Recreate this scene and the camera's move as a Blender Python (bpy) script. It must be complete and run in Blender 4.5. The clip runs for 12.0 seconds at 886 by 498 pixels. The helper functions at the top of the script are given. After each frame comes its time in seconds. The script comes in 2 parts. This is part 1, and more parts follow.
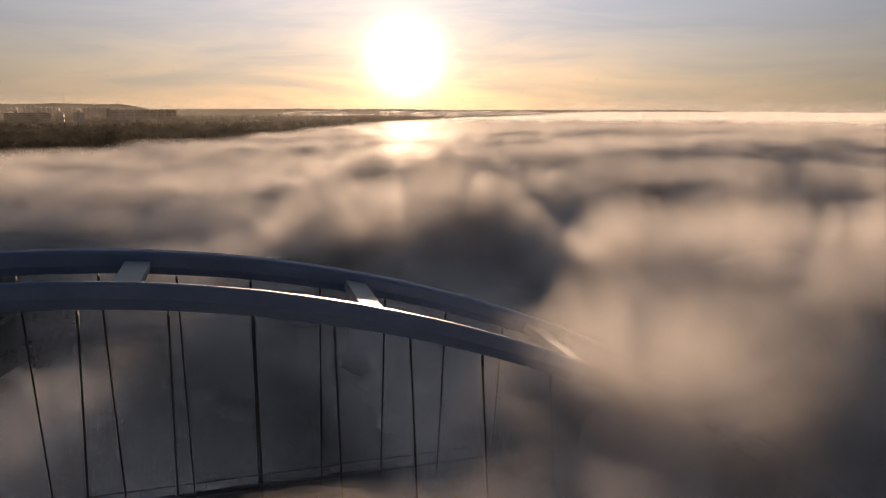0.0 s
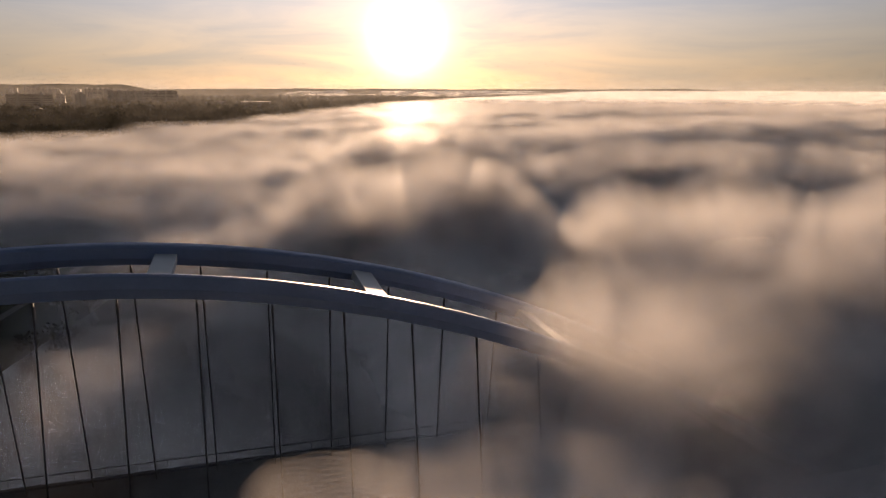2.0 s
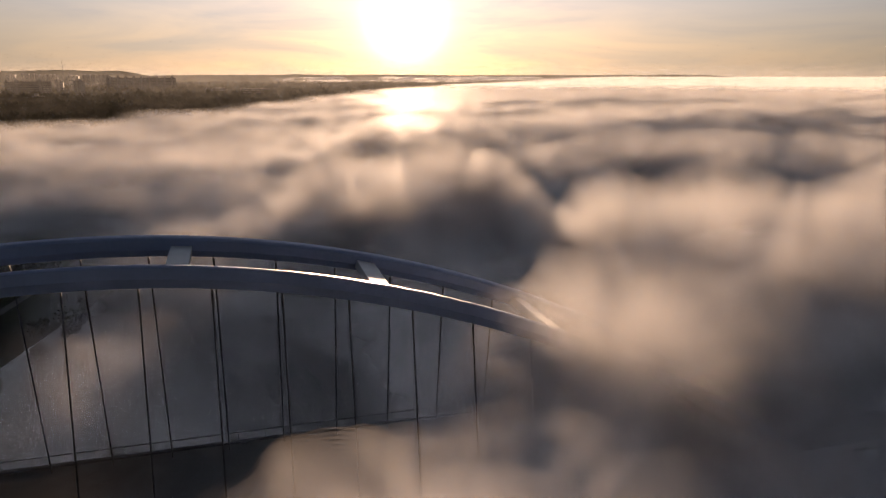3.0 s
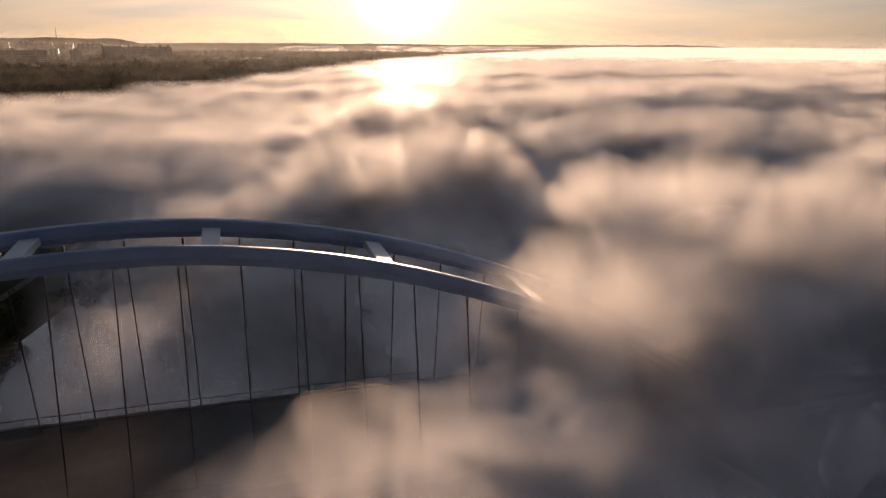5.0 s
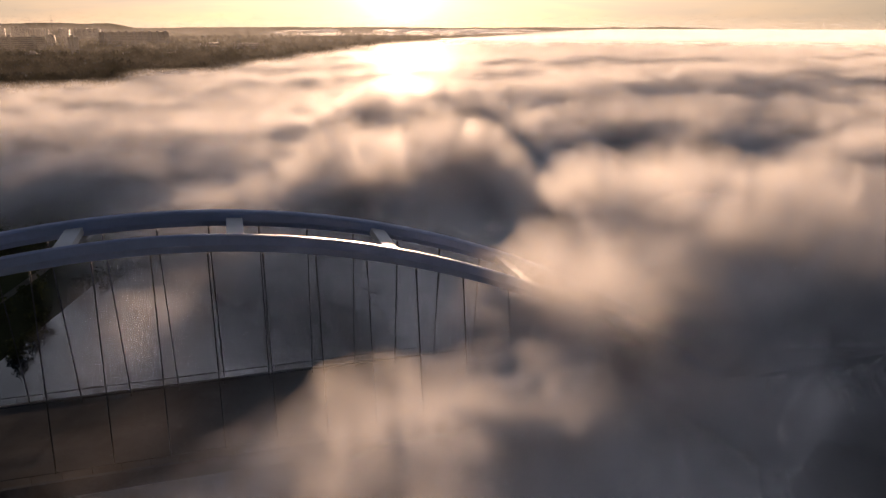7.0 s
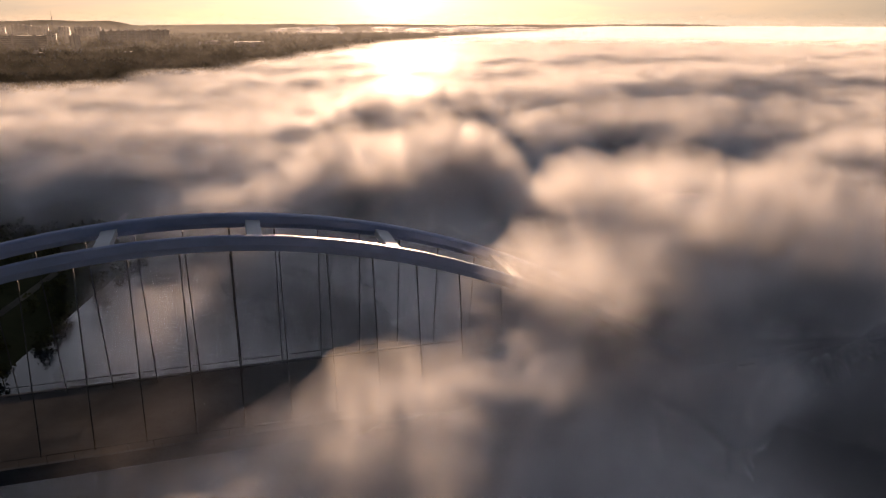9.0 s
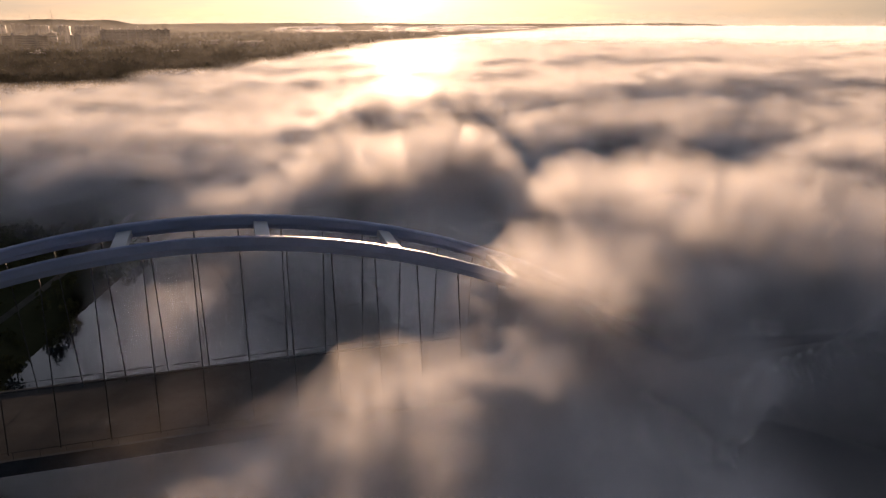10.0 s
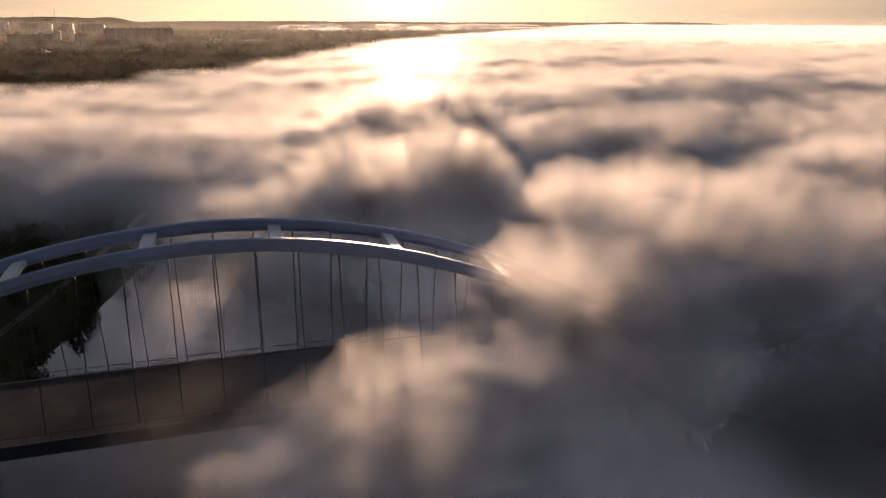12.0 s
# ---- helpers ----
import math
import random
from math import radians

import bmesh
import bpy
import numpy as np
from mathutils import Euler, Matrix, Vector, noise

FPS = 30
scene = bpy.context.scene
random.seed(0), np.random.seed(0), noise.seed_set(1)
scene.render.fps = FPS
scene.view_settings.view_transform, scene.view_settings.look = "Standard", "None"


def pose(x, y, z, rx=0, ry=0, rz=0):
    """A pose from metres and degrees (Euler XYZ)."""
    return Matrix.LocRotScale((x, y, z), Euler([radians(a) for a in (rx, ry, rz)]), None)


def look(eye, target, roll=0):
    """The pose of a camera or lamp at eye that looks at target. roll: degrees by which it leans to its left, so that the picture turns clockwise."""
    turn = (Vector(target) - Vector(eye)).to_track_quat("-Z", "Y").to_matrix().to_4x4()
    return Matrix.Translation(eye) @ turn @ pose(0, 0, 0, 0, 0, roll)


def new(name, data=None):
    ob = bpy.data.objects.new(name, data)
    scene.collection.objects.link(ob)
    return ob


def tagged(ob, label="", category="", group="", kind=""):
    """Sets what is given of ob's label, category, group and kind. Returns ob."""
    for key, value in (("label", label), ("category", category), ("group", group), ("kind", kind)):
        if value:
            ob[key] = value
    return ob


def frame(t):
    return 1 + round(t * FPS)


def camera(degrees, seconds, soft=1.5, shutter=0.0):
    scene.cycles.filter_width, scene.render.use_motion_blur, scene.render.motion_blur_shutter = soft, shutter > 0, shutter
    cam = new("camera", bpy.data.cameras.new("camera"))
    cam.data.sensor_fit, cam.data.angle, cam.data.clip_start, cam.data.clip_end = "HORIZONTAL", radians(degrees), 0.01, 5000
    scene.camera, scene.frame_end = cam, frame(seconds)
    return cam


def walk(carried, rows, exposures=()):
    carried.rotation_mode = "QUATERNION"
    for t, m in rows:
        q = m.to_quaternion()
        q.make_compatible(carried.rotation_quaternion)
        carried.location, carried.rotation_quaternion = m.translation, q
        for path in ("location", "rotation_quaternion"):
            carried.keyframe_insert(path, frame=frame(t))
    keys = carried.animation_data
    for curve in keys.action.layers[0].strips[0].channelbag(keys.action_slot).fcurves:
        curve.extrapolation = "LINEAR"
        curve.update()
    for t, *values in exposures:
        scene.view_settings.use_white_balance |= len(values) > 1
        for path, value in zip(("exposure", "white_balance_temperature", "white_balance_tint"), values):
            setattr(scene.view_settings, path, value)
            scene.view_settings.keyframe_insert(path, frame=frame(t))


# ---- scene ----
cam = camera(63.61, 12.0)

# seconds, place, heading, pitch, roll: a drone that backs off and climbs while it tips down
PATH = [
    (0.0, 23.21, -58.35, 49.74, -16.20, -11.01, 0.27),
    (0.5, 23.01, -59.58, 50.23, -16.06, -11.25, 0.24),
    (1.0, 22.70, -61.00, 50.77, -16.01, -11.55, 0.22),
    (1.5, 22.31, -62.41, 51.39, -16.04, -12.06, 0.21),
    (2.0, 21.85, -64.19, 52.16, -16.07, -12.61, 0.17),
    (2.5, 21.33, -66.29, 52.93, -16.10, -13.14, 0.13),
    (3.0, 20.80, -68.09, 53.62, -16.13, -13.71, 0.10),
    (5.0, 18.12, -76.87, 57.18, -16.41, -16.05, 0.41),
    (5.5, 17.58, -78.42, 57.77, -16.44, -16.44, 0.44),
    (6.0, 16.86, -80.81, 58.64, -16.50, -16.90, 0.35),
    (6.5, 16.22, -83.17, 59.38, -16.53, -17.20, 0.23),
    (7.0, 15.59, -85.42, 60.07, -16.54, -17.33, 0.12),
    (9.0, 13.26, -93.94, 63.16, -16.59, -17.58, 0.10),
    (9.5, 12.69, -96.02, 63.97, -16.60, -17.64, 0.11),
    (10.0, 12.07, -98.16, 64.74, -16.61, -17.67, 0.12),
    (10.5, 11.52, -100.13, 65.55, -16.62, -17.71, 0.14),
    (11.0, 10.96, -102.25, 66.31, -16.62, -17.73, 0.17),
    (11.5, 10.45, -104.30, 67.16, -16.59, -17.77, 0.22),
    (12.0, 10.07, -106.43, 67.97, -16.52, -17.83, 0.30),
]
walk(cam, [(t, pose(x, y, z, 90 + pitch, 0, yaw) @ pose(0, 0, 0, 0, 0, roll)) for t, x, y, z, yaw, pitch, roll in PATH],
     exposures=[(0.0, 1.98, 6650, 20), (3.0, 2.22, 6700, 23), (7.0, 2.62, 6820, 26), (12.0, 2.72, 6850, 26)])

scene.cycles.transparent_max_bounces = 64

# ---- sky and sun ----
SUN_ELEVATION, SUN_BEARING = radians(3.9), radians(13.2)   # bearing clockwise from +y
SUN_WAY = Vector((math.sin(SUN_BEARING) * math.cos(SUN_ELEVATION), math.cos(SUN_BEARING) * math.cos(SUN_ELEVATION), math.sin(SUN_ELEVATION)))


class Nodes:
    """Short hand for node trees."""

    def __init__(self, tree):
        self.tree = tree
        tree.nodes.clear()

    def add(self, kind, values=None, **settings):
        node = self.tree.nodes.new(kind)
        for key, value in settings.items():
            setattr(node, key, value)
        for key, value in (values or {}).items():
            if isinstance(value, bpy.types.NodeSocket):
                self.tree.links.new(value, node.inputs[key])
            else:
                node.inputs[key].default_value = value
        return node

    def math(self, op, a, b=0.0, clamp=False):
        return self.add("ShaderNodeMath", {0: a, 1: b}, operation=op, use_clamp=clamp).outputs[0]

    def span(self, value, a, b, c=0.0, d=1.0, smooth=False):
        return self.add("ShaderNodeMapRange", {0: value, 1: a, 2: b, 3: c, 4: d}, interpolation_type="SMOOTHSTEP" if smooth else "LINEAR").outputs[0]

    def noise(self, where, scale, detail=4.0, rough=0.55, warp=0.0):
        return self.add("ShaderNodeTexNoise", {"Vector": where, "Scale": scale, "Detail": detail, "Roughness": rough, "Distortion": warp}).outputs["Fac"]

    def mix(self, fac, a, b, blend="MIX"):
        node = self.add("ShaderNodeMix", data_type="RGBA", blend_type=blend)
        for key, value in ((0, fac), (6, a), (7, b)):
            if isinstance(value, bpy.types.NodeSocket):
                self.tree.links.new(value, node.inputs[key])
            else:
                node.inputs[key].default_value = value
        return node.outputs[2]

    def place(self, stretch=(1, 1, 1)):
        at = self.add("ShaderNodeNewGeometry").outputs["Position"]
        return self.add("ShaderNodeMapping", {"Vector": at, "Scale": stretch}).outputs[0]


world = bpy.data.worlds.new("dawn")
scene.world = world
world.use_nodes = True
n = Nodes(world.node_tree)
sky = n.add("ShaderNodeTexSky", sky_type="NISHITA", sun_disc=False, sun_elevation=SUN_ELEVATION, sun_rotation=SUN_BEARING,
            altitude=100, air_density=1.0, dust_density=1.2, ozone_density=1.5)
way = n.add("ShaderNodeTexCoord").outputs["Generated"]
# thin cirrus drawn out along the horizon
streak = n.noise(n.add("ShaderNodeMapping", {"Vector": way, "Scale": (2.2, 1.2, 16.0), "Rotation": (0.0, 0.06, 0.3)}).outputs[0], 1.6, 6, 0.6, 0.6)
veil = n.span(streak, 0.3, 0.75, 0.92, 0.985, True)
height = n.add("ShaderNodeSeparateXYZ", {0: way}).outputs[2]
cirrus = n.mix(n.span(height, 0.0, 0.16, 0.0, 1.0, True), (1.62, 1.42, 1.0, 1), (1.4, 1.68, 1.95, 1))
facing = n.math("MAXIMUM", n.add("ShaderNodeVectorMath", {0: way, 1: tuple(SUN_WAY)}, operation="DOT_PRODUCT").outputs["Value"], 0.0)
# ice cloud scatters forwards: pale towards the sun, faint overhead and behind
forward = n.math("ADD", 0.075, n.math("MULTIPLY", n.math("POWER", facing, 3.0), 1.2))
veil = n.math("MULTIPLY", veil, n.span(forward, 0.0, 0.7, 0.9, 1.0))
cirrus = n.add("ShaderNodeVectorMath", {0: cirrus, "Scale": forward}, operation="SCALE").outputs[0]
# the brightness of hazy air round the sun
total = n.mix(veil, sky.outputs[0], cirrus)
for power, glow in ((7.0, (0.3, 0.26, 0.22)), (40.0, (0.6, 0.5, 0.34)), (330.0, (1.2, 1.1, 0.85)), (1800.0, (18.0, 15.5, 11.5))):
    near = n.math("POWER", facing, power)
    total = n.mix(1.0, total, n.add("ShaderNodeVectorMath", {0: glow, "Scale": near}, operation="SCALE").outputs[0], "ADD")
n.add("ShaderNodeOutputWorld", {0: n.add("ShaderNodeBackground", {0: total, 1: 0.06}).outputs[0]})

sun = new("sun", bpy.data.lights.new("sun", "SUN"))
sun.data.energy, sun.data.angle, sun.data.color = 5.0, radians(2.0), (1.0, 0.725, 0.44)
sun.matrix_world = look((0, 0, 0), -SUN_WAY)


# ---- materials ----
def material(name, colour, rough=0.7, metal=0.0, grain=(0.5, 6.0), spread=0.35, bump=0.0, bump_scale=8.0, random_tint=0.0, matte=False):
    """A surface whose colour varies at two scales, with fine relief."""
    mat = bpy.data.materials.new(name)
    mat.use_nodes = True
    n = Nodes(mat.node_tree)
    at = n.place()
    large, small = n.noise(at, grain[0], 3), n.noise(at, grain[1], 5, 0.65)
    value = n.math("ADD", n.math("MULTIPLY", large, 0.6), n.math("MULTIPLY", small, 0.4))
    dark = tuple(c * (1 - spread) for c in colour) + (1,)
    light = tuple(min(1, c * (1 + spread)) for c in colour) + (1,)
    paint = n.mix(n.span(value, 0.3, 0.7), dark, light)
    if random_tint:
        chance = n.add("ShaderNodeNewGeometry").outputs["Random Per Island"]
        paint = n.mix(n.span(chance, 0, 1, 0, random_tint), paint, (colour[0] * 1.5, colour[1] * 1.15, colour[2] * 0.6, 1))
    node = n.add("ShaderNodeBsdfPrincipled", {"Base Color": paint, "Roughness": n.span(small, 0.2, 0.8, rough - 0.08, min(1, rough + 0.08)), "Metallic": metal, "Specular IOR Level": 0.35})
    if matte:
        node = n.add("ShaderNodeBsdfDiffuse", {"Color": paint, "Roughness": 0.6})
    if bump:
        n.tree.links.new(n.add("ShaderNodeBump", {"Height": n.noise(at, bump_scale, 4), "Strength": bump, "Distance": 0.05}).outputs[0], node.inputs["Normal"])
    n.add("ShaderNodeOutputMaterial", {0: node.outputs[0]})
    return mat


STEEL = material("painted_steel", (0.16, 0.22, 0.38), 0.42, 0.0, (0.25, 3.0), 0.14, 0.15, 3.0)
STRUT = material("pale_painted_steel", (0.45, 0.47, 0.5), 0.6, 0.0, (0.4, 5.0), 0.12, 0.1, 4.0)
CABLE = material("dark_cable", (0.03, 0.03, 0.035), 0.5, 0.2, (1.0, 12.0), 0.3)
BEAM = material("dark_steel", (0.05, 0.055, 0.065), 0.6, 0.0, (0.3, 4.0), 0.25, matte=True)
ASPHALT = material("asphalt", (0.05, 0.05, 0.052), 0.85, 0.0, (0.2, 9.0), 0.3, matte=True)
CONCRETE = material("concrete", (0.28, 0.27, 0.26), 0.85, 0.0, (0.3, 4.0), 0.25, matte=True)
LANE = material("gravel_lane", (0.16, 0.15, 0.13), 0.95, 0.0, (0.2, 3.0), 0.3, matte=True)
PANEL = material("concrete_panel", (0.27, 0.26, 0.26), 0.85, 0.0, (0.03, 0.5), 0.25)
DARK_GLASS = material("window_glass", (0.05, 0.055, 0.065), 0.15, 0.0, (0.2, 1.0), 0.3)
ROOF = material("roof_felt", (0.12, 0.11, 0.11), 0.9, 0.0, (0.05, 0.8), 0.3)
GRASS = material("ground", (0.045, 0.048, 0.026), 0.95, 0.0, (0.006, 0.06), 0.5, 0.4, 0.8, matte=True)
LEAVES = material("foliage", (0.042, 0.048, 0.024), 0.9, 0.0, (0.05, 1.2), 0.45, 0.6, 1.5, 0.5, matte=True)


def water_material():
    mat = bpy.data.materials.new("river_water")
    mat.use_nodes = True
    n = Nodes(mat.node_tree)
    at = n.place()
    node = n.add("ShaderNodeBsdfPrincipled", {"Base Color": (0.02, 0.025, 0.028, 1), "Roughness": n.span(n.noise(at, 0.03, 3), 0.3, 0.7, 0.06, 0.2), "IOR": 1.333})
    wave = n.math("ADD", n.noise(n.place((0.35, 0.15, 1)), 1.0, 4), n.math("MULTIPLY", n.noise(at, 1.7, 3), 0.3))
    n.tree.links.new(n.add("ShaderNodeBump", {"Height": wave, "Strength": 0.02, "Distance": 0.3}).outputs[0], node.inputs["Normal"])
    n.add("ShaderNodeOutputMaterial", {0: node.outputs[0]})
    return mat


WATER = water_material()


def fog_material():
    """Droplets that scatter light: thin where the mesh says so, torn by noise at two scales."""
    mat = bpy.data.materials.new("fog")
    mat.use_nodes = True
    n = Nodes(mat.node_tree)
    at = n.place((1, 1, 1.5))
    density = n.add("ShaderNodeAttribute", attribute_name="fog_thickness").outputs["Fac"]
    wisps = n.math("ADD", n.math("MULTIPLY", n.noise(at, 0.04, 2, 0.5, 0.3), 0.6), n.math("MULTIPLY", n.noise(at, 0.15, 2, 0.5, 0.4), 0.4))
    torn = n.span(wisps, 0.34, 0.66, -0.75, 0.75)
    solid = n.math("MULTIPLY", density, n.math("ADD", 1.0, n.math("MULTIPLY", torn, n.span(density, 0.75, 1.0, 1.0, 0.0))), True)
    colour = (0.88, 0.86, 0.87, 1)
    # droplets have no face: they scatter the low light much alike whichever way a sheet lies
    facing = n.add("ShaderNodeNewGeometry").outputs["Normal"]

    def bent(way):
        total = n.add("ShaderNodeVectorMath", {0: n.add("ShaderNodeVectorMath", {0: facing, "Scale": 0.55}, operation="SCALE").outputs[0], 1: tuple(way.normalized() * 0.55)}, operation="ADD")
        return n.add("ShaderNodeVectorMath", {0: total.outputs[0]}, operation="NORMALIZE").outputs[0]

    up = n.add("ShaderNodeCombineXYZ", {2: 1.0}).outputs[0]
    back = n.add("ShaderNodeBsdfDiffuse", {"Color": colour, "Normal": bent(SUN_WAY + Vector((0, 0, 1.2)))})
    # most of the light goes on forwards
    onward = n.add("ShaderNodeBsdfTranslucent", {"Color": colour, "Normal": bent(Vector((0, 0, 0.25)) - SUN_WAY)})
    body = n.add("ShaderNodeMixShader", {0: 0.5, 1: back.outputs[0], 2: onward.outputs[0]})
    body = n.add("ShaderNodeMixShader", {0: 0.6, 1: body.outputs[0], 2: n.add("ShaderNodeBsdfGlossy", {"Color": colour, "Roughness": 0.76, "Normal": up}).outputs[0]})
    clear = n.add("ShaderNodeBsdfTransparent")
    n.add("ShaderNodeOutputMaterial", {0: n.add("ShaderNodeMixShader", {0: solid, 1: clear.outputs[0], 2: body.outputs[0]}).outputs[0]})
    return mat


FOG = fog_material()


# ---- mesh helpers ----
def mesh_from(name, verts, faces, mat, smooth=False):
    """A mesh of numpy vertices (n, 3) and quads or triangles (m, 3 or 4)."""
    me = bpy.data.meshes.new(name)
    verts, faces = np.asarray(verts, np.float32), np.asarray(faces, np.int32)
    me.vertices.add(len(verts))
    me.vertices.foreach_set("co", verts.ravel())
    me.loops.add(faces.size)
    me.loops.foreach_set("vertex_index", faces.ravel())
    me.polygons.add(len(faces))
    me.polygons.foreach_set("loop_start", np.arange(0, faces.size, faces.shape[1], dtype=np.int32))
    me.polygons.foreach_set("use_smooth", np.full(len(faces), smooth))
    me.update(calc_edges=True)
    me.materials.append(mat)
    return me


def part(name, bm, mat, parent=None, label=""):
    """Links a bmesh as one mesh object under a thing or a part."""
    me = bpy.data.meshes.new(name)
    bm.to_mesh(me)
    bm.free()
    me.materials.append(mat)
    ob = new(name, me)
    ob.parent = parent
    return tagged(ob, label)


def box(bm, low, high, m=None, bevel=0.0):
    verts = bmesh.ops.create_cube(bm, size=1.0)["verts"]
    for v in verts:
        v.co = [a + (b - a) * (c + 0.5) for a, b, c in zip(low, high, v.co)]
    if bevel:
        edges = list({e for v in verts for e in v.link_edges})
        verts = list({v for f in bmesh.ops.bevel(bm, geom=edges, offset=bevel, segments=2, affect="EDGES", profile=0.5)["faces"] for v in f.verts} | {v for v in verts if v.is_valid})
    if m:
        bmesh.ops.transform(bm, matrix=m, verts=verts)
    return bm


def tube(bm, a, b, r0, r1=None, sides=10):
    a, b = Vector(a), Vector(b)
    m = Matrix.Translation((a + b) / 2) @ (b - a).to_track_quat("Z", "Y").to_matrix().to_4x4()
    bmesh.ops.create_cone(bm, cap_ends=True, segments=sides, radius1=r0, radius2=r0 if r1 is None else r1, depth=(b - a).length, matrix=m)
    return bm


def hashed(ix, iy, seed):
    h = (ix.astype(np.int64) * 374761393 + iy.astype(np.int64) * 668265263 + seed * 1442695041) & 0xFFFFFFFF
    h = ((h ^ (h >> 13)) * 1274126177) & 0xFFFFFFFF
    return ((h ^ (h >> 16)) & 0xFFFF) / 65535.0 * 2 * np.pi


def gradient_noise(x, y, seed=0):
    """Smooth noise of about -1 to 1 over the plan, vectorised."""
    ix, iy = np.floor(x), np.floor(y)
    fx, fy = x - ix, y - iy
    u, v = fx ** 3 * (fx * (fx * 6 - 15) + 10), fy ** 3 * (fy * (fy * 6 - 15) + 10)

    def corner(dx, dy):
        a = hashed(ix + dx, iy + dy, seed)
        return np.cos(a) * (fx - dx) + np.sin(a) * (fy - dy)

    low = corner(0, 0) * (1 - u) + corner(1, 0) * u
    high = corner(0, 1) * (1 - u) + corner(1, 1) * u
    return (low * (1 - v) + high * v) * 1.5


def smoothstep(a, b, x):
    s = np.clip((x - a) / (b - a), 0, 1)
    return s * s * (3 - 2 * s)


def edge_distance(x, y, line):
    """Distance to a line of plan points that runs from south to north: above zero on its western side."""
    best, east = np.full(np.shape(x), 1e9), np.zeros(np.shape(x), bool)
    line = [(line[0][0], -1e5), *line, (line[-1][0], 1e5)]
    for (ax, ay), (bx, by) in zip(line, line[1:]):
        dx, dy = bx - ax, by - ay
        s = np.clip(((x - ax) * dx + (y - ay) * dy) / (dx * dx + dy * dy), 0, 1)
        best = np.minimum(best, np.hypot(x - ax - s * dx, y - ay - s * dy))
        if dy:
            east ^= ((ay > y) != (by > y)) & (x > ax + (y - ay) * dx / dy)
    return np.where(east, -best, best)


# ---- plan ----
# the river's western bank, and the fog's shore against the woods and the town
BANK = [(-60, -4800), (-60, -300), (-33, 0), (-27, 45), (-17, 85), (0, 150), (60, 300), (150, 480), (380, 900), (900, 1500), (2600, 3200), (4200, 4300)]
FAR_BANK = [(150, -4800), (150, -300), (120, 0), (125, 90), (190, 200), (300, 360), (600, 800), (1250, 1350), (3000, 3000), (4600, 4000)]
SHORE = [(-70, -4800), (-70, -200), (-24, -60), (-16, 20), (-8, 70), (-25, 118), (-120, 140), (-420, 170), (-420, 380), (-190, 430), (-105, 465), (-60, 530), (5, 650), (64, 775), (140, 940), (208, 1110), (300, 1380), (450, 1850), (808, 2500), (1300, 3200), (1900, 4200)]


def ground_height(x, y):
    west, east = edge_distance(x, y, BANK), -edge_distance(x, y, FAR_BANK)
    land = np.maximum(west, east)
    bank = smoothstep(-4, 14, land) * 6.5 - 3.0
    rise = smoothstep(40, 420, land) * 15
    rough = gradient_noise(x / 60, y / 60, 3) * 1.2 + gradient_noise(x / 400, y / 400, 4) * 2.5
    far = np.hypot(x - 14, y + 112)
    hills = smoothstep(4100, 4700, far) * (34 + 5 * gradient_noise(x / 700, y / 700, 9) + 3 * gradient_noise(x / 120, y / 120, 10))
    u, v = ((x - 2530) + (y - 2600)) * 0.7, ((x - 2530) - (y - 2600)) * 0.7
    hills = hills + 30 * np.exp(-(u / 70) ** 2 - (v / 260) ** 2) * (1 + 0.3 * gradient_noise(x / 60, y / 60, 8))
    hills = hills + 50 * np.exp(-((y - 3400) / 260) ** 2) * smoothstep(-150, -480, x) * (1 + 0.12 * gradient_noise(x / 160, y / 300, 7))
    return bank + rise + rough * smoothstep(10, 150, land) + hills


# wide swells of the fog: place, half lengths, turn, height
SWELLS = [(-4, 118, 26, 22, 0, -2), (150, 118, 60, 30, 12, -7), (178, 170, 70, 22, 20, 5), (180, 265, 90, 40, 8, 5), (320, 340, 140, 60, 15, 5), (-50, 215, 100, 40, 4, 3), (100, -42, 40, 30, 0, -5), (215, 70, 50, 40, 0, 5), (95, 75, 26, 12, 30, -4)]

# domes of fog that swell out of the bank: centre, half axes
DOMES = [((28, -32, 18), (27, 20, 15)), ((46, -19, 17), (13, 13, 12.5)),
         ((59, -6, 22), (19, 19, 15.5)), ((70, -12, 15), (20, 15, 15)), ((-6, 46, 0), (19, 19, 14.5)), ((72, 4, 16), (30, 25, 16)), ((78, -18, 8), (15, 13, 13)), ((100, 3, 13), (30, 22, 13)),
         ((52, 112, 22), (28, 22, 18)), ((77, 116, 22), (22, 18, 18.5)), ((40, 98, 17), (18, 14, 14)), ((80, 72, 19), (13, 11, 10)),
         ((104, 42, 21), (34, 25, 18)), ((138, 44, 18), (36, 25, 16)), ((88, 40, 19), (22, 18, 16)), ((160, 26, 15), (40, 30, 14)),
         ((88, 228, 21), (34, 26, 15)), ((118, 252, 22), (40, 30, 13)), ((172, 136, 19), (26, 16, 14)), ((235, 150, 18), (44, 22, 13)),
         ((52, -74, 6), (20, 13, 11))]


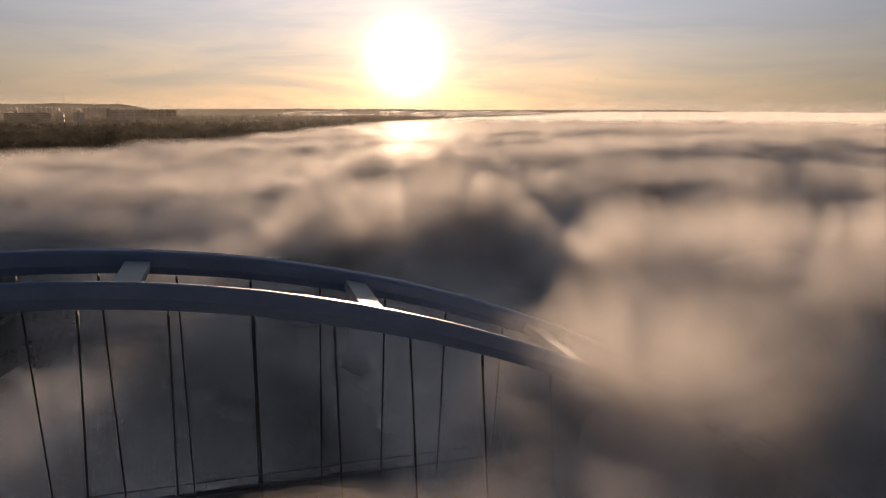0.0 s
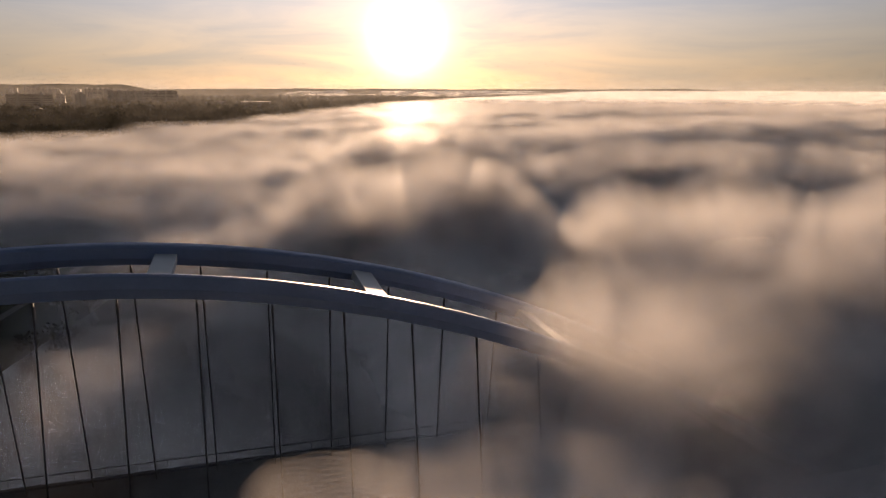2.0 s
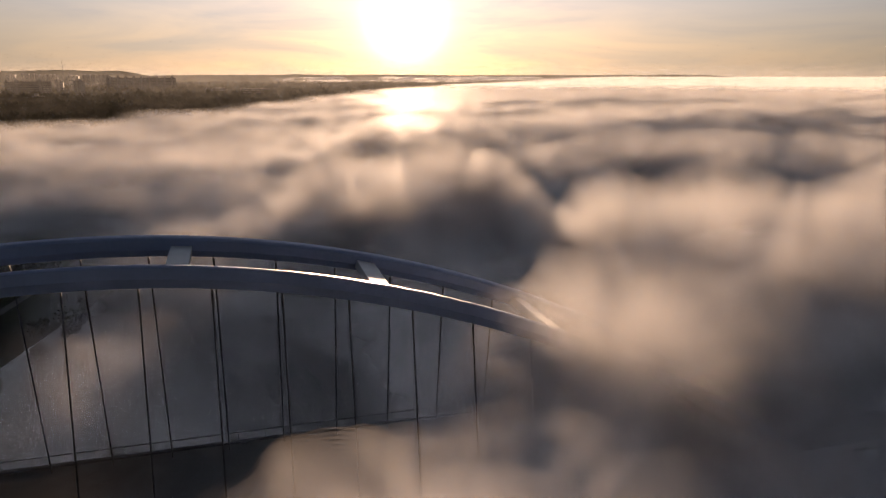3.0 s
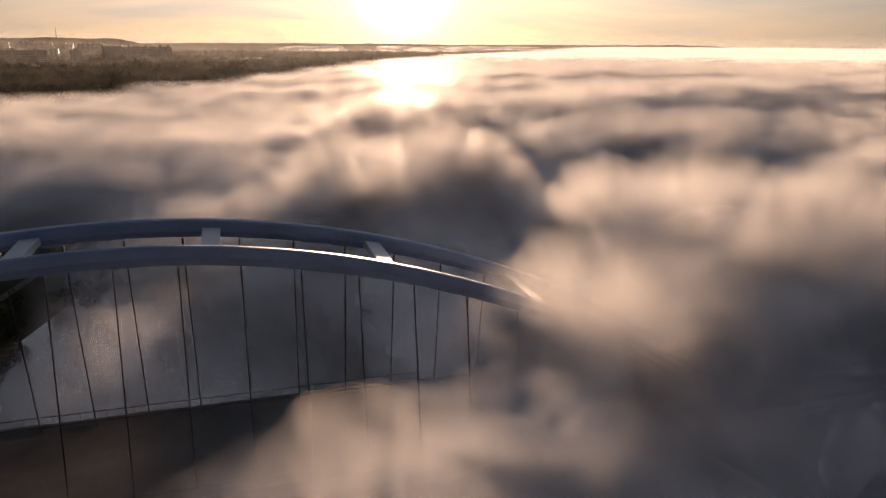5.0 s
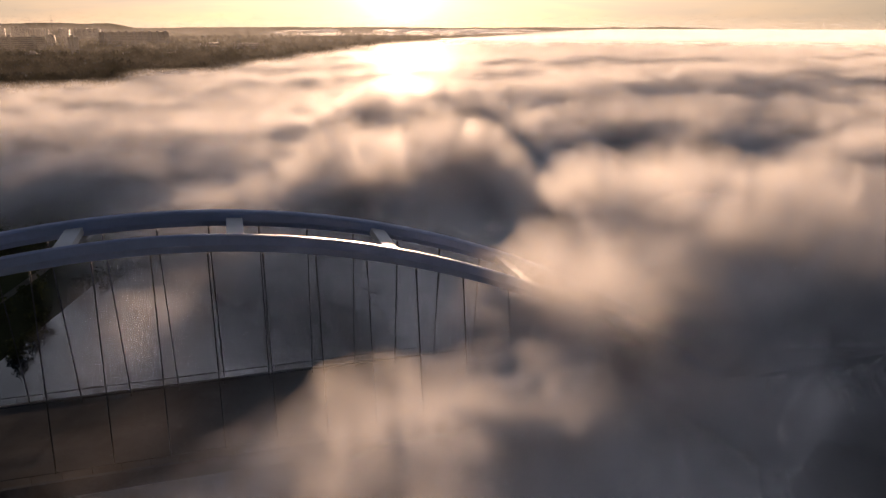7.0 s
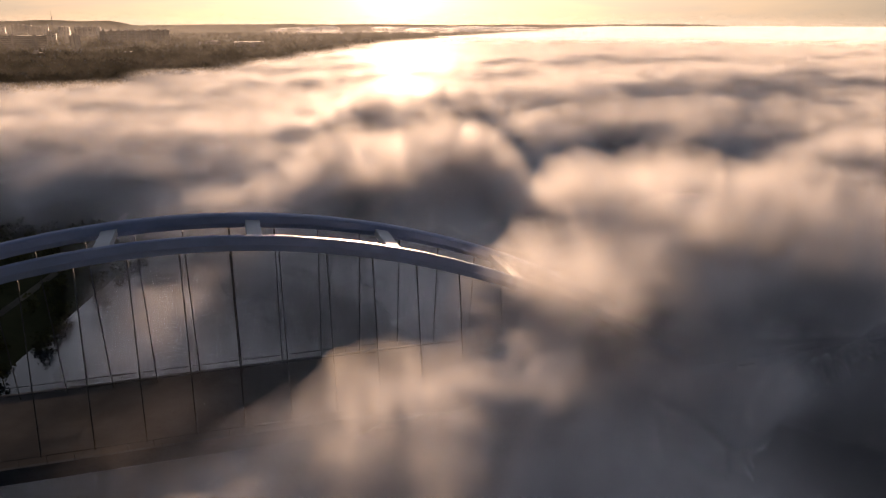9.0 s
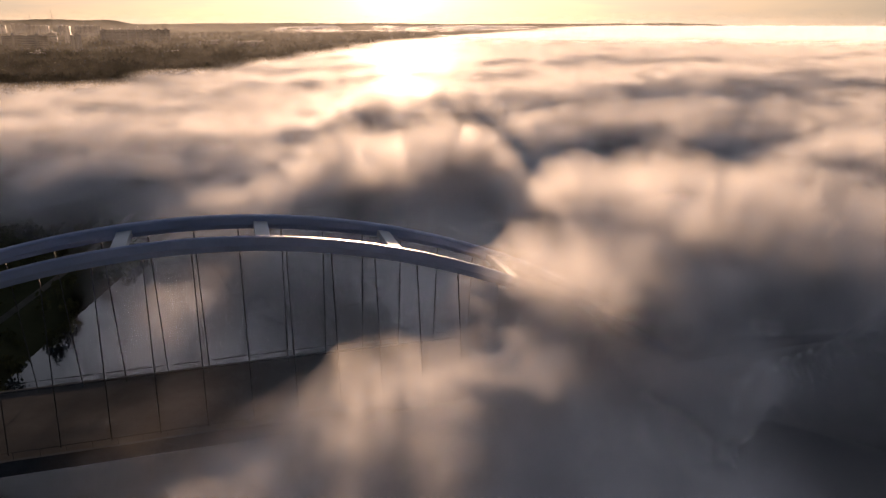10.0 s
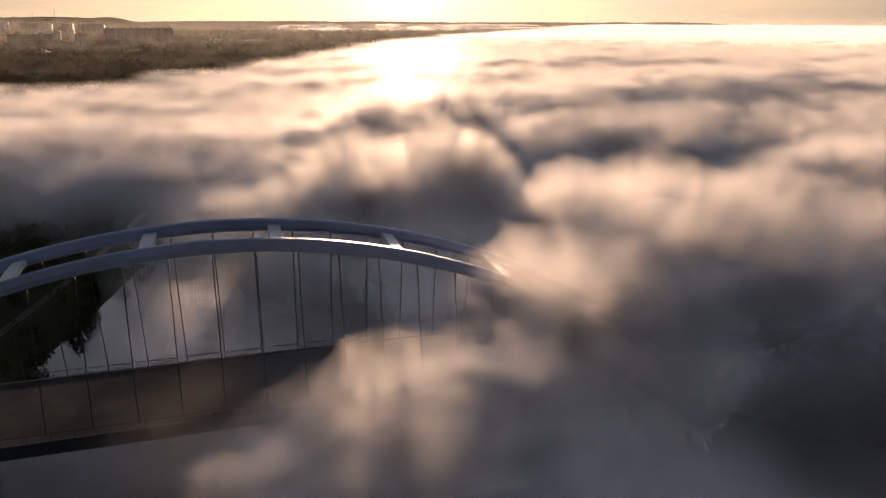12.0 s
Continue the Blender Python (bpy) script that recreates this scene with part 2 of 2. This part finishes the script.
def dome_height(x, y):
    """The domes' upper sides, melted into one another."""
    total = np.full(np.shape(x), math.exp(-40 / 2.2))
    for (cx, cy, cz), (a, b, c) in DOMES:
        # gentler on the side away from the sun, but for the free-standing ones in the gap
        lee = np.where((y < cy) & (cy > 30), 2.3 * b, b)
        q = 1 - ((x - cx) / a) ** 2 - ((y - cy) / lee) ** 2
        top = np.where(q > 0, cz + c * np.sqrt(np.maximum(q, 0)), cz + 4.0 * c * np.minimum(q, 0))
        total = total + np.exp(np.maximum(top, -40) / 2.2)
    return 2.2 * np.log(total)


def gap_here(x, y):
    """Where the bank is torn open over the water beneath the arch, and at a second, added hole."""
    wave = 4 * gradient_noise(x / 26, y / 26, 51) + 2 * gradient_noise(x / 13, y / 13, 52)
    hole = np.exp(-np.abs((x - 2 + wave) / 34) ** 2.6 - np.abs((y + 2 + wave) / 68) ** 3)
    # added hole: fog thinned over dark water, standing in for fog in deep shade
    hole = np.maximum(hole, 0.66 * np.exp(-np.abs((x - 108 + 2 * wave) / 44) ** 3 - np.abs((y + 44 + wave) / 26) ** 3))
    return np.clip(1.25 * hole, 0, 1) * (1 - smoothstep(4, 16, dome_height(x, y)))


def fog_cover(x, y):
    """How far the fog covers the plan: none on the western land, and thin pools on the far plain."""
    far = np.hypot(x, y)
    ragged = 50 * gradient_noise(x / 90, y / 50, 21) + 26 * gradient_noise(x / 34, y / 20, 22) + 6 * gradient_noise(x / 12, y / 8, 24)
    shore = -edge_distance(x, y, SHORE) + ragged * smoothstep(60, 300, far)
    pools = gradient_noise(x / 620 + 0.4, y / 160, 23) + 0.5 * gradient_noise(x / 210, y / 60, 25)
    pools = smoothstep(0.1, 0.45, pools) * smoothstep(2500, 3000, y) * smoothstep(4300, 4000, far) * smoothstep(-420, 150, x - 0.1 * y)
    return np.maximum(smoothstep(-30 - 0.05 * far, 55 + 0.14 * far, shore), pools)


def fog_body(x, y):
    """The bank's smooth upper side, before its puffs."""
    far = np.hypot(x - 10, y + 100)
    base = 24 + 6 * smoothstep(120, 900, far) + 14 * smoothstep(2600, 4000, far) + 3 * smoothstep(50, 120, x) * smoothstep(-30, 20, y)
    base = base - 8 * smoothstep(-32, -60, y) * np.maximum(smoothstep(48, 66, x), smoothstep(14, -4, x))
    for cx, cy, a, b, turn, h in SWELLS:
        c, s = math.cos(radians(turn)), math.sin(radians(turn))
        u, v = ((x - cx) * c + (y - cy) * s) / a, (-(x - cx) * s + (y - cy) * c) / b
        base = base + h * np.exp(-(u * u + v * v) ** 1.5)
    wx, wy = x + 9 * gradient_noise(x / 40, y / 40, 31), y + 9 * gradient_noise(x / 40, y / 40, 32)
    calm = (1 - 0.75 * smoothstep(200, 420, far)) * (1 - 0.6 * smoothstep(20, -40, x - 0.15 * y))
    heave = 3.2 * gradient_noise(wx / 190, wy / 120, 11) + 2.4 * gradient_noise(wx / 80, wy / 48, 12)
    drawn = 1.2 * gradient_noise(x / 110 + 0.3 * gradient_noise(x / 50, y / 50, 41), y / 26, 42) + 1.5 * gradient_noise(x / 420, y / 95, 44) * smoothstep(260, 600, far)
    base = base + calm * heave + drawn * smoothstep(40, 150, y)
    domes = dome_height(x, y)
    high = np.maximum(base, domes)
    body = high + 2.5 * np.log(np.exp((base - high) / 2.5) + np.exp((domes - high) / 2.5))
    gap = gap_here(x, y)
    cover = fog_cover(x, y)
    body = body * (1 - gap) + (17.5 + 4 * gradient_noise(x / 30, y / 30, 80)) * gap
    share = cover ** (0.6 - 0.42 * smoothstep(150, 400, far))
    return body * share + 7 * (1 - share), gap, cover


def fan(start, stop, ratio, fine_step, coarse_step, even=()):
    """A round net on the plan, finest ahead of the camera, with even rings first if wanted."""
    radii = np.concatenate([even, start * ratio ** np.arange(int(math.log(stop / start) / math.log(ratio)) + 1)])
    ahead = np.arange(-42, 42, fine_step)
    angles = np.radians(np.concatenate([ahead, np.arange(42, 318, coarse_step)]))
    r, a = np.meshgrid(np.concatenate([[0.01], radii]), angles, indexing="ij")
    a = a + radians(16.5)
    x, y = 14 + r * np.sin(a), -112 + r * np.cos(a)
    rows, cols = x.shape
    i, j = np.meshgrid(np.arange(rows - 1), np.arange(cols), indexing="ij")
    k = (j + 1) % cols
    faces = np.stack([i * cols + j, i * cols + k, (i + 1) * cols + k, (i + 1) * cols + j], -1).reshape(-1, 4)
    return x.ravel(), y.ravel(), faces


# ---- ground, water ----
gx, gy, gf = fan(4.0, 4900.0, 1.025, 0.6, 4.0)
ground = tagged(new("ground", mesh_from("ground", np.stack([gx, gy, ground_height(gx, gy)], -1), gf[:, ::-1], GRASS, True)),
                "dark grassy river land under the fog", "ground", kind="structure")
bm = bmesh.new()
for (ax, ay), (bx, by), (cx, cy), (dx, dy) in zip(BANK, BANK[1:], FAR_BANK, FAR_BANK[1:]):
    quad = [bm.verts.new(q) for q in ((ax - 25, ay, 0), (cx + 25, cy, 0), (dx + 25, dy, 0), (bx - 25, by, 0))]
    bm.faces.new(quad)
bmesh.ops.remove_doubles(bm, verts=bm.verts, dist=0.01)
tagged(part("water", bm, WATER), "calm dark river water beneath the bridge", "water", kind="structure")

# ---- fog ----
SHELLS = 28


def cell_billow_3d(p, seed):
    """Rounded puffs with creases between them, 0 to 1, in space."""
    cell = np.floor(p)
    total = np.zeros(len(p))
    for dx in (-1, 0, 1):
        for dy in (-1, 0, 1):
            for dz in (-1, 0, 1):
                c = cell + (dx, dy, dz)
                key = c[:, 1] + 131 * c[:, 2]
                jitter = np.stack([hashed(c[:, 0], key, seed + i) / 6.2832 for i in (0, 31, 67)], -1)
                total = total + np.exp(-8 * ((p - c - jitter) ** 2).sum(1))
    return np.log(total + 0.02) / 4 + 0.75


def fog_skin(x, y):
    """Places, outward ways, puffs, softness, gap and cover of the bank's skin over plan points."""
    z, gap, cover = fog_body(x, y)
    step = 1.5
    dx = (fog_body(x + step, y)[0] - fog_body(x - step, y)[0]) / (2 * step)
    dy = (fog_body(x, y + step)[0] - fog_body(x, y - step)[0]) / (2 * step)
    out = np.stack([-dx, -dy, np.ones_like(dx)], -1)
    out = out / np.linalg.norm(out, axis=1)[:, None]
    at = np.stack([x, y, z], -1)
    far = np.hypot(x - 10, y + 100)
    bent = at + np.stack([3.5 * gradient_noise(x / 17, (y + z) / 17, q) for q in (501, 502, 503)], -1)
    # lively where domes rise, calm and drawn out on the western side
    lively = smoothstep(-9, 5, dome_height(x, y) - z + 4)
    lively = np.maximum(lively, 0.5 * smoothstep(20, 120, x - 0.25 * y) * smoothstep(-0.2, 0.5, gradient_noise(x / 110, y / 70, 33)))
    puffs = np.zeros_like(x)
    for q, (size, amount) in enumerate(((17, 5.4), (8.2, 3.2), (4.1, 1.4))):
        near = 1 - smoothstep(40 * size, 60 * size, far)
        puffs = puffs + amount * near * (cell_billow_3d(bent / size + 13.1, 510 + q) - 0.5)
    puffs = puffs * (0.18 + 0.82 * lively) * (1 - 0.7 * gap) + 0.5 * gradient_noise(x / 9, y / 6, 64)
    soft = (9.5 + 4.5 * gradient_noise(x / 45, y / 45, 61)) * (1 + 0.4 * gap) * (1 + 0.35 * lively)
    return at, out, puffs, soft, gap, cover, far


def fog_sheets():
    verts, faces, thickness, count = [], [], [], 0

    def sheet(net, at, thick):
        nonlocal count
        net = net[(thick[net] > 0.002).any(1)]
        used, net = np.unique(net, return_inverse=True)
        verts.append(at[used])
        faces.append(net.reshape(-1, 4)[:, ::-1] + count)
        thickness.append(thick[used])
        count += len(used)

    # the dense heart, out to the horizon
    x, y, net = fan(12.0, 4880.0, 1.017, 0.5, 6.0)
    at, out, puffs, soft, gap, cover, far = fog_skin(x, y)
    heart = at + out * (0.35 * puffs - soft * (1 - 0.75 * smoothstep(1200, 2000, far)))[:, None]
    sheet(net, heart, smoothstep(0.5, 0.95, cover) * (1 - smoothstep(0.0, 0.5, gap)))
    # thinner and thinner sheets over it, all of one shape, so that its outlines are soft
    x, y, net = fan(120.0, 1900.0, 1.02, 0.55, 16.0, np.arange(32.0, 119.5, 0.8))
    at, out, puffs, soft, gap, cover, far = fog_skin(x, y)
    for k in range(1, SHELLS + 1):
        shell = k / SHELLS
        p = at + out * (puffs * (0.4 + 0.6 * shell) - soft * (1 - shell))[:, None]
        p[:, 2] = np.maximum(p[:, 2], 0.6 + 0.3 * k)
        thick = 0.015 + 0.15 * (1 - shell) ** 1.25
        thick = thick * (1 - smoothstep(0.0, 0.7, gap)) + 0.024 * (0.35 + 0.65 * smoothstep(-36, -4, y)) * (1 - 0.75 * shell) * smoothstep(0.0, 0.7, gap)
        thick = thick * smoothstep(0.02, 0.8, cover) * (1 - smoothstep(1200, 1900, far))
        sheet(net, p, thick)
    # hazy air over the far plain, as thin veils one behind another
    for k, r in enumerate(380 * 1.21 ** np.arange(13)):
        angle, up = np.meshgrid(np.radians(np.arange(-50, 81, 1.0)), np.linspace(0, 1, 9), indexing="ij")
        x, y = 14 + r * np.sin(angle), -112 + r * np.cos(angle)
        z = 10 + up * (55 + 0.012 * r) + 3 * gradient_noise(x / 150, y / 150, 120 + k)
        rows, cols = x.shape
        i, j = np.meshgrid(np.arange(rows - 1), np.arange(cols - 1), indexing="ij")
        f = np.stack([i * cols + j, (i + 1) * cols + j, (i + 1) * cols + j + 1, i * cols + j + 1], -1).reshape(-1, 4)
        verts.append(np.stack([x.ravel(), y.ravel(), z.ravel()], -1))
        faces.append(f + count)
        thickness.append(((0.0014 + 0.0036 * k) * (1 - smoothstep(0.35, 1.0, up)) * smoothstep(-50, -44, np.degrees(angle)) * smoothstep(80, 74, np.degrees(angle))).ravel())
        count += x.size
    me = mesh_from("fog", np.concatenate(verts), np.concatenate(faces), FOG, True)
    me.attributes.new("fog_thickness", "FLOAT", "POINT").data.foreach_set("value", np.concatenate(thickness).astype(np.float32))
    return me


tagged(new("fog", fog_sheets()), "rolling bank of dawn fog lying over the river", "fog", kind="stuff")

# ---- arch bridge ----
APEX, APEX_X, CURVE, HALF, LEAN = 38.0, 6.08, 0.0046, 4.04, 0.166
RIB_DEPTH, RIB_WIDTH, DECK_TOP, BAY = 2.0, 1.1, 12.7, 6.0
TILT = math.atan(LEAN)


def rib_point(side, x, down=0.0, out=0.0):
    """A point of a rib: down along its leaning plane from its top, out across it."""
    z = APEX - CURVE * (x - APEX_X) ** 2 + 0.39 * side + 0.31
    y = HALF + LEAN * (APEX - z)
    return Vector((x, side * (y + down * math.sin(TILT) + out * math.cos(TILT)), z - down * math.cos(TILT) + out * math.sin(TILT)))


bridge = tagged(new("arch_bridge"), "blue-grey steel tied-arch bridge rising out of fog", "bridge")
bridge.location = (APEX_X, 0, 0)
BRIDGE_SHIFT = Matrix.Translation((-APEX_X, 0, 0))


def bridge_part(name, bm, mat, label="", parent=None):
    bmesh.ops.transform(bm, matrix=BRIDGE_SHIFT, verts=bm.verts)
    return part(name, bm, mat, parent or bridge, label)


def rib(side):
    bm = bmesh.new()
    half, cut = RIB_WIDTH / 2, 0.06
    # a box whose sides are folded outwards below the middle, so that their lower strip is undercut
    fold, under = 0.6 * RIB_DEPTH, half - 0.3
    outline = [(0, -half + 0.26), (0, half - 0.26), (0.2, half), (fold, half + 0.1), (RIB_DEPTH - cut, under + 0.05), (RIB_DEPTH, under),
               (RIB_DEPTH, -under), (RIB_DEPTH - cut, -under - 0.05), (fold, -half - 0.1), (0.2, -half)]
    rings = [[bm.verts.new(rib_point(side, x, d, o)) for d, o in outline] for x in np.linspace(APEX_X - 78, APEX_X + 78, 157)]
    for a, b in zip(rings, rings[1:]):
        for i in range(10):
            bm.faces.new((a[i], a[(i + 1) % 10], b[(i + 1) % 10], b[i]))
    bm.faces.new(rings[0]), bm.faces.new(rings[-1])
    bmesh.ops.recalc_face_normals(bm, faces=bm.faces)
    return bridge_part("arch_rib", bm, STEEL)


for side in (-1, 1):
    rib(side)
for k in range(-3, 5):
    x = -2.83 + 18 * (k)
    if abs(x - APEX_X) > 62:
        continue
    slope = math.atan(-2 * CURVE * (x - APEX_X))
    near, far = rib_point(-1, x, 0.12, -RIB_WIDTH / 2 + 0.05), rib_point(1, x, 0.75, -RIB_WIDTH / 2 + 0.05)
    fall = math.atan2(far.z - near.z, far.y - near.y)
    bm = box(bmesh.new(), (-0.95, -(far - near).length / 2, -0.8), (0.95, (far - near).length / 2, 0.0),
             Matrix.Translation((near + far) / 2) @ Matrix.Rotation(fall, 4, "X") @ Matrix.Rotation(-slope, 4, "Y"), 0.03)
    bridge_part("cross_strut", bm, STRUT, "pale flat-topped steel strut")
for side in (-1, 1):
    for i in range(-10, 13):
        x = BAY * i
        top = rib_point(side, x, RIB_DEPTH)
        if top.z < DECK_TOP + 3:
            continue
        low = rib_point(side, x, RIB_DEPTH + (top.z - DECK_TOP) / math.cos(TILT))
        along = (low - top).normalized()
        bm = tube(bmesh.new(), top + along * 0.9, low, 0.075, sides=8)
        hanger = bridge_part("hanger", bm, CABLE)
        bm = tube(bmesh.new(), top + along * 0.35, top + along * 1.3, 0.13, 0.1, sides=10)
        box(bm, (-0.05, -0.16, -0.45), (0.05, 0.16, 0.1), Matrix.Translation(top) @ along.to_track_quat("-Z", "Y").to_matrix().to_4x4())
        bridge_part("socket", bm, CABLE, "", hanger)
DECK_HALF = 9.8
bm = box(bmesh.new(), (-140, -DECK_HALF, DECK_TOP - 0.5), (118, DECK_HALF, DECK_TOP - 0.1), bevel=0.03)
bridge_part("deck", bm, CONCRETE)
bm = box(bmesh.new(), (-140, -9.4, DECK_TOP - 0.096), (118, 9.4, DECK_TOP), bevel=0.01)
bridge_part("roadway", bm, ASPHALT, "dark asphalt roadway")
for side in (-1, 1):
    bm = box(bmesh.new(), (-140, side * DECK_HALF - 0.25, DECK_TOP - 1.9), (118, side * DECK_HALF + 0.25, DECK_TOP + 0.15), bevel=0.03)
    bridge_part("edge_beam", bm, BEAM)
    bm = tube(bmesh.new(), (-140, side * DECK_HALF, DECK_TOP + 1.2), (118, side * DECK_HALF, DECK_TOP + 1.2), 0.05, sides=6)
    for x in range(-140, 119, 3):
        tube(bm, (x, side * DECK_HALF, DECK_TOP + 0.1), (x, side * DECK_HALF, DECK_TOP + 1.2), 0.03, sides=5)
    bridge_part("railing", bm, CABLE)
for x in (-76, 88):
    for side in (-1, 1):
        bm = box(bmesh.new(), (x - 1.6, side * 9.2 - 1.6, -4), (x + 1.6, side * 9.2 + 1.6, DECK_TOP - 0.6), bevel=0.15)
        bridge_part("pier", bm, CONCRETE)


# ---- woods ----
def woods(name, spots, sizes, leaves, label):
    """Trees whose crowns are heaps of leafy sprays round a few limbs, on tapered trunks."""
    rng = np.random.default_rng(7)
    verts, faces, count = [], [], 0
    quad = np.array([[-0.5, -0.5, 0], [0.5, -0.35, 0.12], [0.45, 0.5, 0], [-0.4, 0.42, 0.15]])
    for (x, y, z), r in zip(spots, sizes):
        tall = r * rng.uniform(1.1, 1.7)
        limbs = rng.normal(0, 1, (5, 3)) * (0.42 * r, 0.42 * r, 0.3 * tall) + (0, 0, 1.15 * tall)
        at = limbs[rng.integers(5, size=leaves)] + rng.normal(0, 1, (leaves, 3)) * (0.34 * r, 0.34 * r, 0.3 * r)
        at[:, 2] = np.maximum(at[:, 2], 0.3)
        axes = np.linalg.qr(rng.normal(0, 1, (leaves, 3, 3)))[0]
        size = r * rng.uniform(0.22, 0.5, leaves) * (60 / leaves) ** 0.33
        spray = np.einsum("lij,qj->lqi", axes, quad) * size[:, None, None] + at[:, None, :]
        trunk = np.array([[a * w, b * w, h] for h, w in ((-0.5, 0.07 * r), (1.3 * tall, 0.02 * r)) for a, b in ((-1, -1), (1, -1), (1, 1), (-1, 1))])
        verts.append(np.concatenate([spray.reshape(-1, 3), trunk]) + (x, y, z))
        sides = np.array([[0, 1, 5, 4], [1, 2, 6, 5], [2, 3, 7, 6], [3, 0, 4, 7]]) + leaves * 4
        faces.append(np.concatenate([np.arange(leaves * 4).reshape(-1, 4), sides]) + count)
        count += leaves * 4 + 8
    me = mesh_from(name, np.concatenate(verts), np.concatenate(faces), LEAVES)
    return tagged(new(name, me), label, "woods", kind="stuff")


def scatter(count, low, high, keep, seed, scale=1.0):
    rng = np.random.default_rng(seed)
    x, y = rng.uniform(low[0], high[0], count), rng.uniform(low[1], high[1], count)
    ok = keep(x, y)
    x, y = x[ok], y[ok]
    return np.stack([x, y, ground_height(x, y)], -1), rng.uniform(2.4, 4.6, len(x)) * scale


def in_woods(x, y):
    return (edge_distance(x, y, SHORE) > -14) & (gradient_noise(x / 90, y / 90, 71) > -0.45)


woods("woods", *scatter(4600, (-390, 440), (200, 980), in_woods, 1), 50, "dark broadleaved woods at the fog's edge")
woods("far_woods", *scatter(9000, (-900, 960), (700, 2700), lambda x, y: in_woods(x, y) & (gradient_noise(x / 260, y / 120, 72) > 0.0), 2), 18, "far dark tree belts round the town")
woods("bank_bushes", *scatter(800, (-120, -10), (-12, 135), lambda x, y: (edge_distance(x, y, BANK) > 2) & (np.abs(edge_distance(x, y, BANK) - 15) > 4.5), 3, 0.4), 90,
      "dark bushes and trees on the river bank")

# ---- town ----
def apartment_block(x, y, width, depth, height, turn, floors, stairs, label, balconies=True):
    """A slab of flats: walls, a roof with stair heads, a band of windows to each floor."""
    z = float(ground_height(np.array([x]), np.array([y]))[0]) - 1.0
    thing = tagged(new("apartment_block"), label, "building", "town blocks")
    part("wall", box(bmesh.new(), (-width / 2, -depth / 2, 0), (width / 2, depth / 2, height), bevel=0.15), PANEL, thing)
    part("roof", box(bmesh.new(), (-width / 2 - 0.3, -depth / 2 - 0.3, height), (width / 2 + 0.3, depth / 2 + 0.3, height + 0.8), bevel=0.1), ROOF, thing)
    step = height / floors
    for i in range(floors):
        low = i * step + 1.3
        part("window_band", box(bmesh.new(), (-width / 2 + 0.8, -depth / 2 - 0.06, low), (width / 2 - 0.8, -depth / 2 + 0.2, low + step * 0.48)), DARK_GLASS, thing)
        if balconies:
            part("balcony", box(bmesh.new(), (-width / 2 + 0.6, -depth / 2 - 1.2, low - 1.1), (width / 2 - 0.6, -depth / 2 - 0.1, low - 0.1), bevel=0.05), CONCRETE, thing)
    for i in range(stairs):
        at = -width / 2 + (i + 0.5) * width / stairs
        part("stair_head", box(bmesh.new(), (at - 2.4, -2.5, height + 0.8), (at + 2.4, 3.0, height + 3.6), bevel=0.1), PANEL, thing)
        part("stair_strip", box(bmesh.new(), (at - 1.6, -depth / 2 - 0.5, 0.5), (at + 1.6, -depth / 2 - 0.065, height + 0.4), bevel=0.05), PANEL, thing)
    thing.matrix_world = pose(x, y, z, 0, 0, turn)
    return thing


apartment_block(-284, 1212, 64, 13, 25, 12, 9, 2, "long slab of flats with banded balconies above the woods")
apartment_block(-158, 1572, 134, 13, 28, 5, 9, 9, "long grey panel block with stair heads along its roof", False)
apartment_block(-206, 1180, 10, 14, 25, -20, 9, 1, "narrow tower of flats with a sunlit edge", False)
apartment_block(-333, 1665, 17, 13, 22, 8, 7, 1, "grey tower of flats among trees", False)
apartment_block(-304, 1668, 12, 12, 24, 8, 8, 1, "grey tower of flats among trees", False)
apartment_block(-642, 2520, 26, 14, 32, 10, 10, 1, "hazy far tower of flats", False)
apartment_block(-592, 2530, 44, 14, 34, 12, 11, 3, "hazy far slab of flats")
apartment_block(-520, 2440, 56, 14, 31, 8, 10, 4, "hazy far slab of flats")
apartment_block(-450, 2455, 30, 14, 30, -6, 9, 2, "hazy far tower of flats", False)
apartment_block(-325, 2070, 64, 14, 31, 4, 9, 5, "hazy far slab of flats", False)
apartment_block(-196, 872, 22, 12, 11, 20, 3, 1, "low pale building at the edge of the woods", False)
apartment_block(-78, 990, 74, 16, 8, 6, 2, 0, "low hall with a flat roof behind the woods", False)
apartment_block(64, 1392, 56, 18, 11, 0, 3, 0, "low pale hall on the plain", False)
apartment_block(-10, 1480, 40, 16, 10, 14, 2, 0, "low pale hall on the plain", False)

for x, y, h in ((-640, 2900, 62), (-560, 2860, 80)):
    z = float(ground_height(np.array([x]), np.array([y]))[0])
    mast = tagged(new("radio_mast"), "thin far steel mast on the skyline", "mast", "masts")
    part("pole", tube(bmesh.new(), (0, 0, -1), (0, 0, h), 1.0, 0.35, 8), CABLE, mast)
    part("collar", tube(bmesh.new(), (0, 0, h * 0.7), (0, 0, h * 0.7 + 1.5), 2.2, 2.2, 10), CABLE, mast)
    mast.location = (x, y, z)

# ---- riverside road ----
bm = bmesh.new()
line = [Vector((-49 + 0.22 * s + 2.5 * math.sin(s / 40), 25 + s, 0)) for s in range(0, 130, 4)]
rows = []
for p in line:
    rows.append([bm.verts.new((p.x + w, p.y, float(ground_height(np.array([p.x + w]), np.array([p.y]))[0]) + 0.12)) for w in (-1.1, 0, 1.1)])
for a, b in zip(rows, rows[1:]):
    for i in range(2):
        bm.faces.new((a[i], a[i + 1], b[i + 1], b[i]))
bmesh.ops.solidify(bm, geom=bm.faces[:], thickness=0.1)
tagged(part("road", bm, LANE), "pale riverside lane on the dark bank", "road", kind="structure")
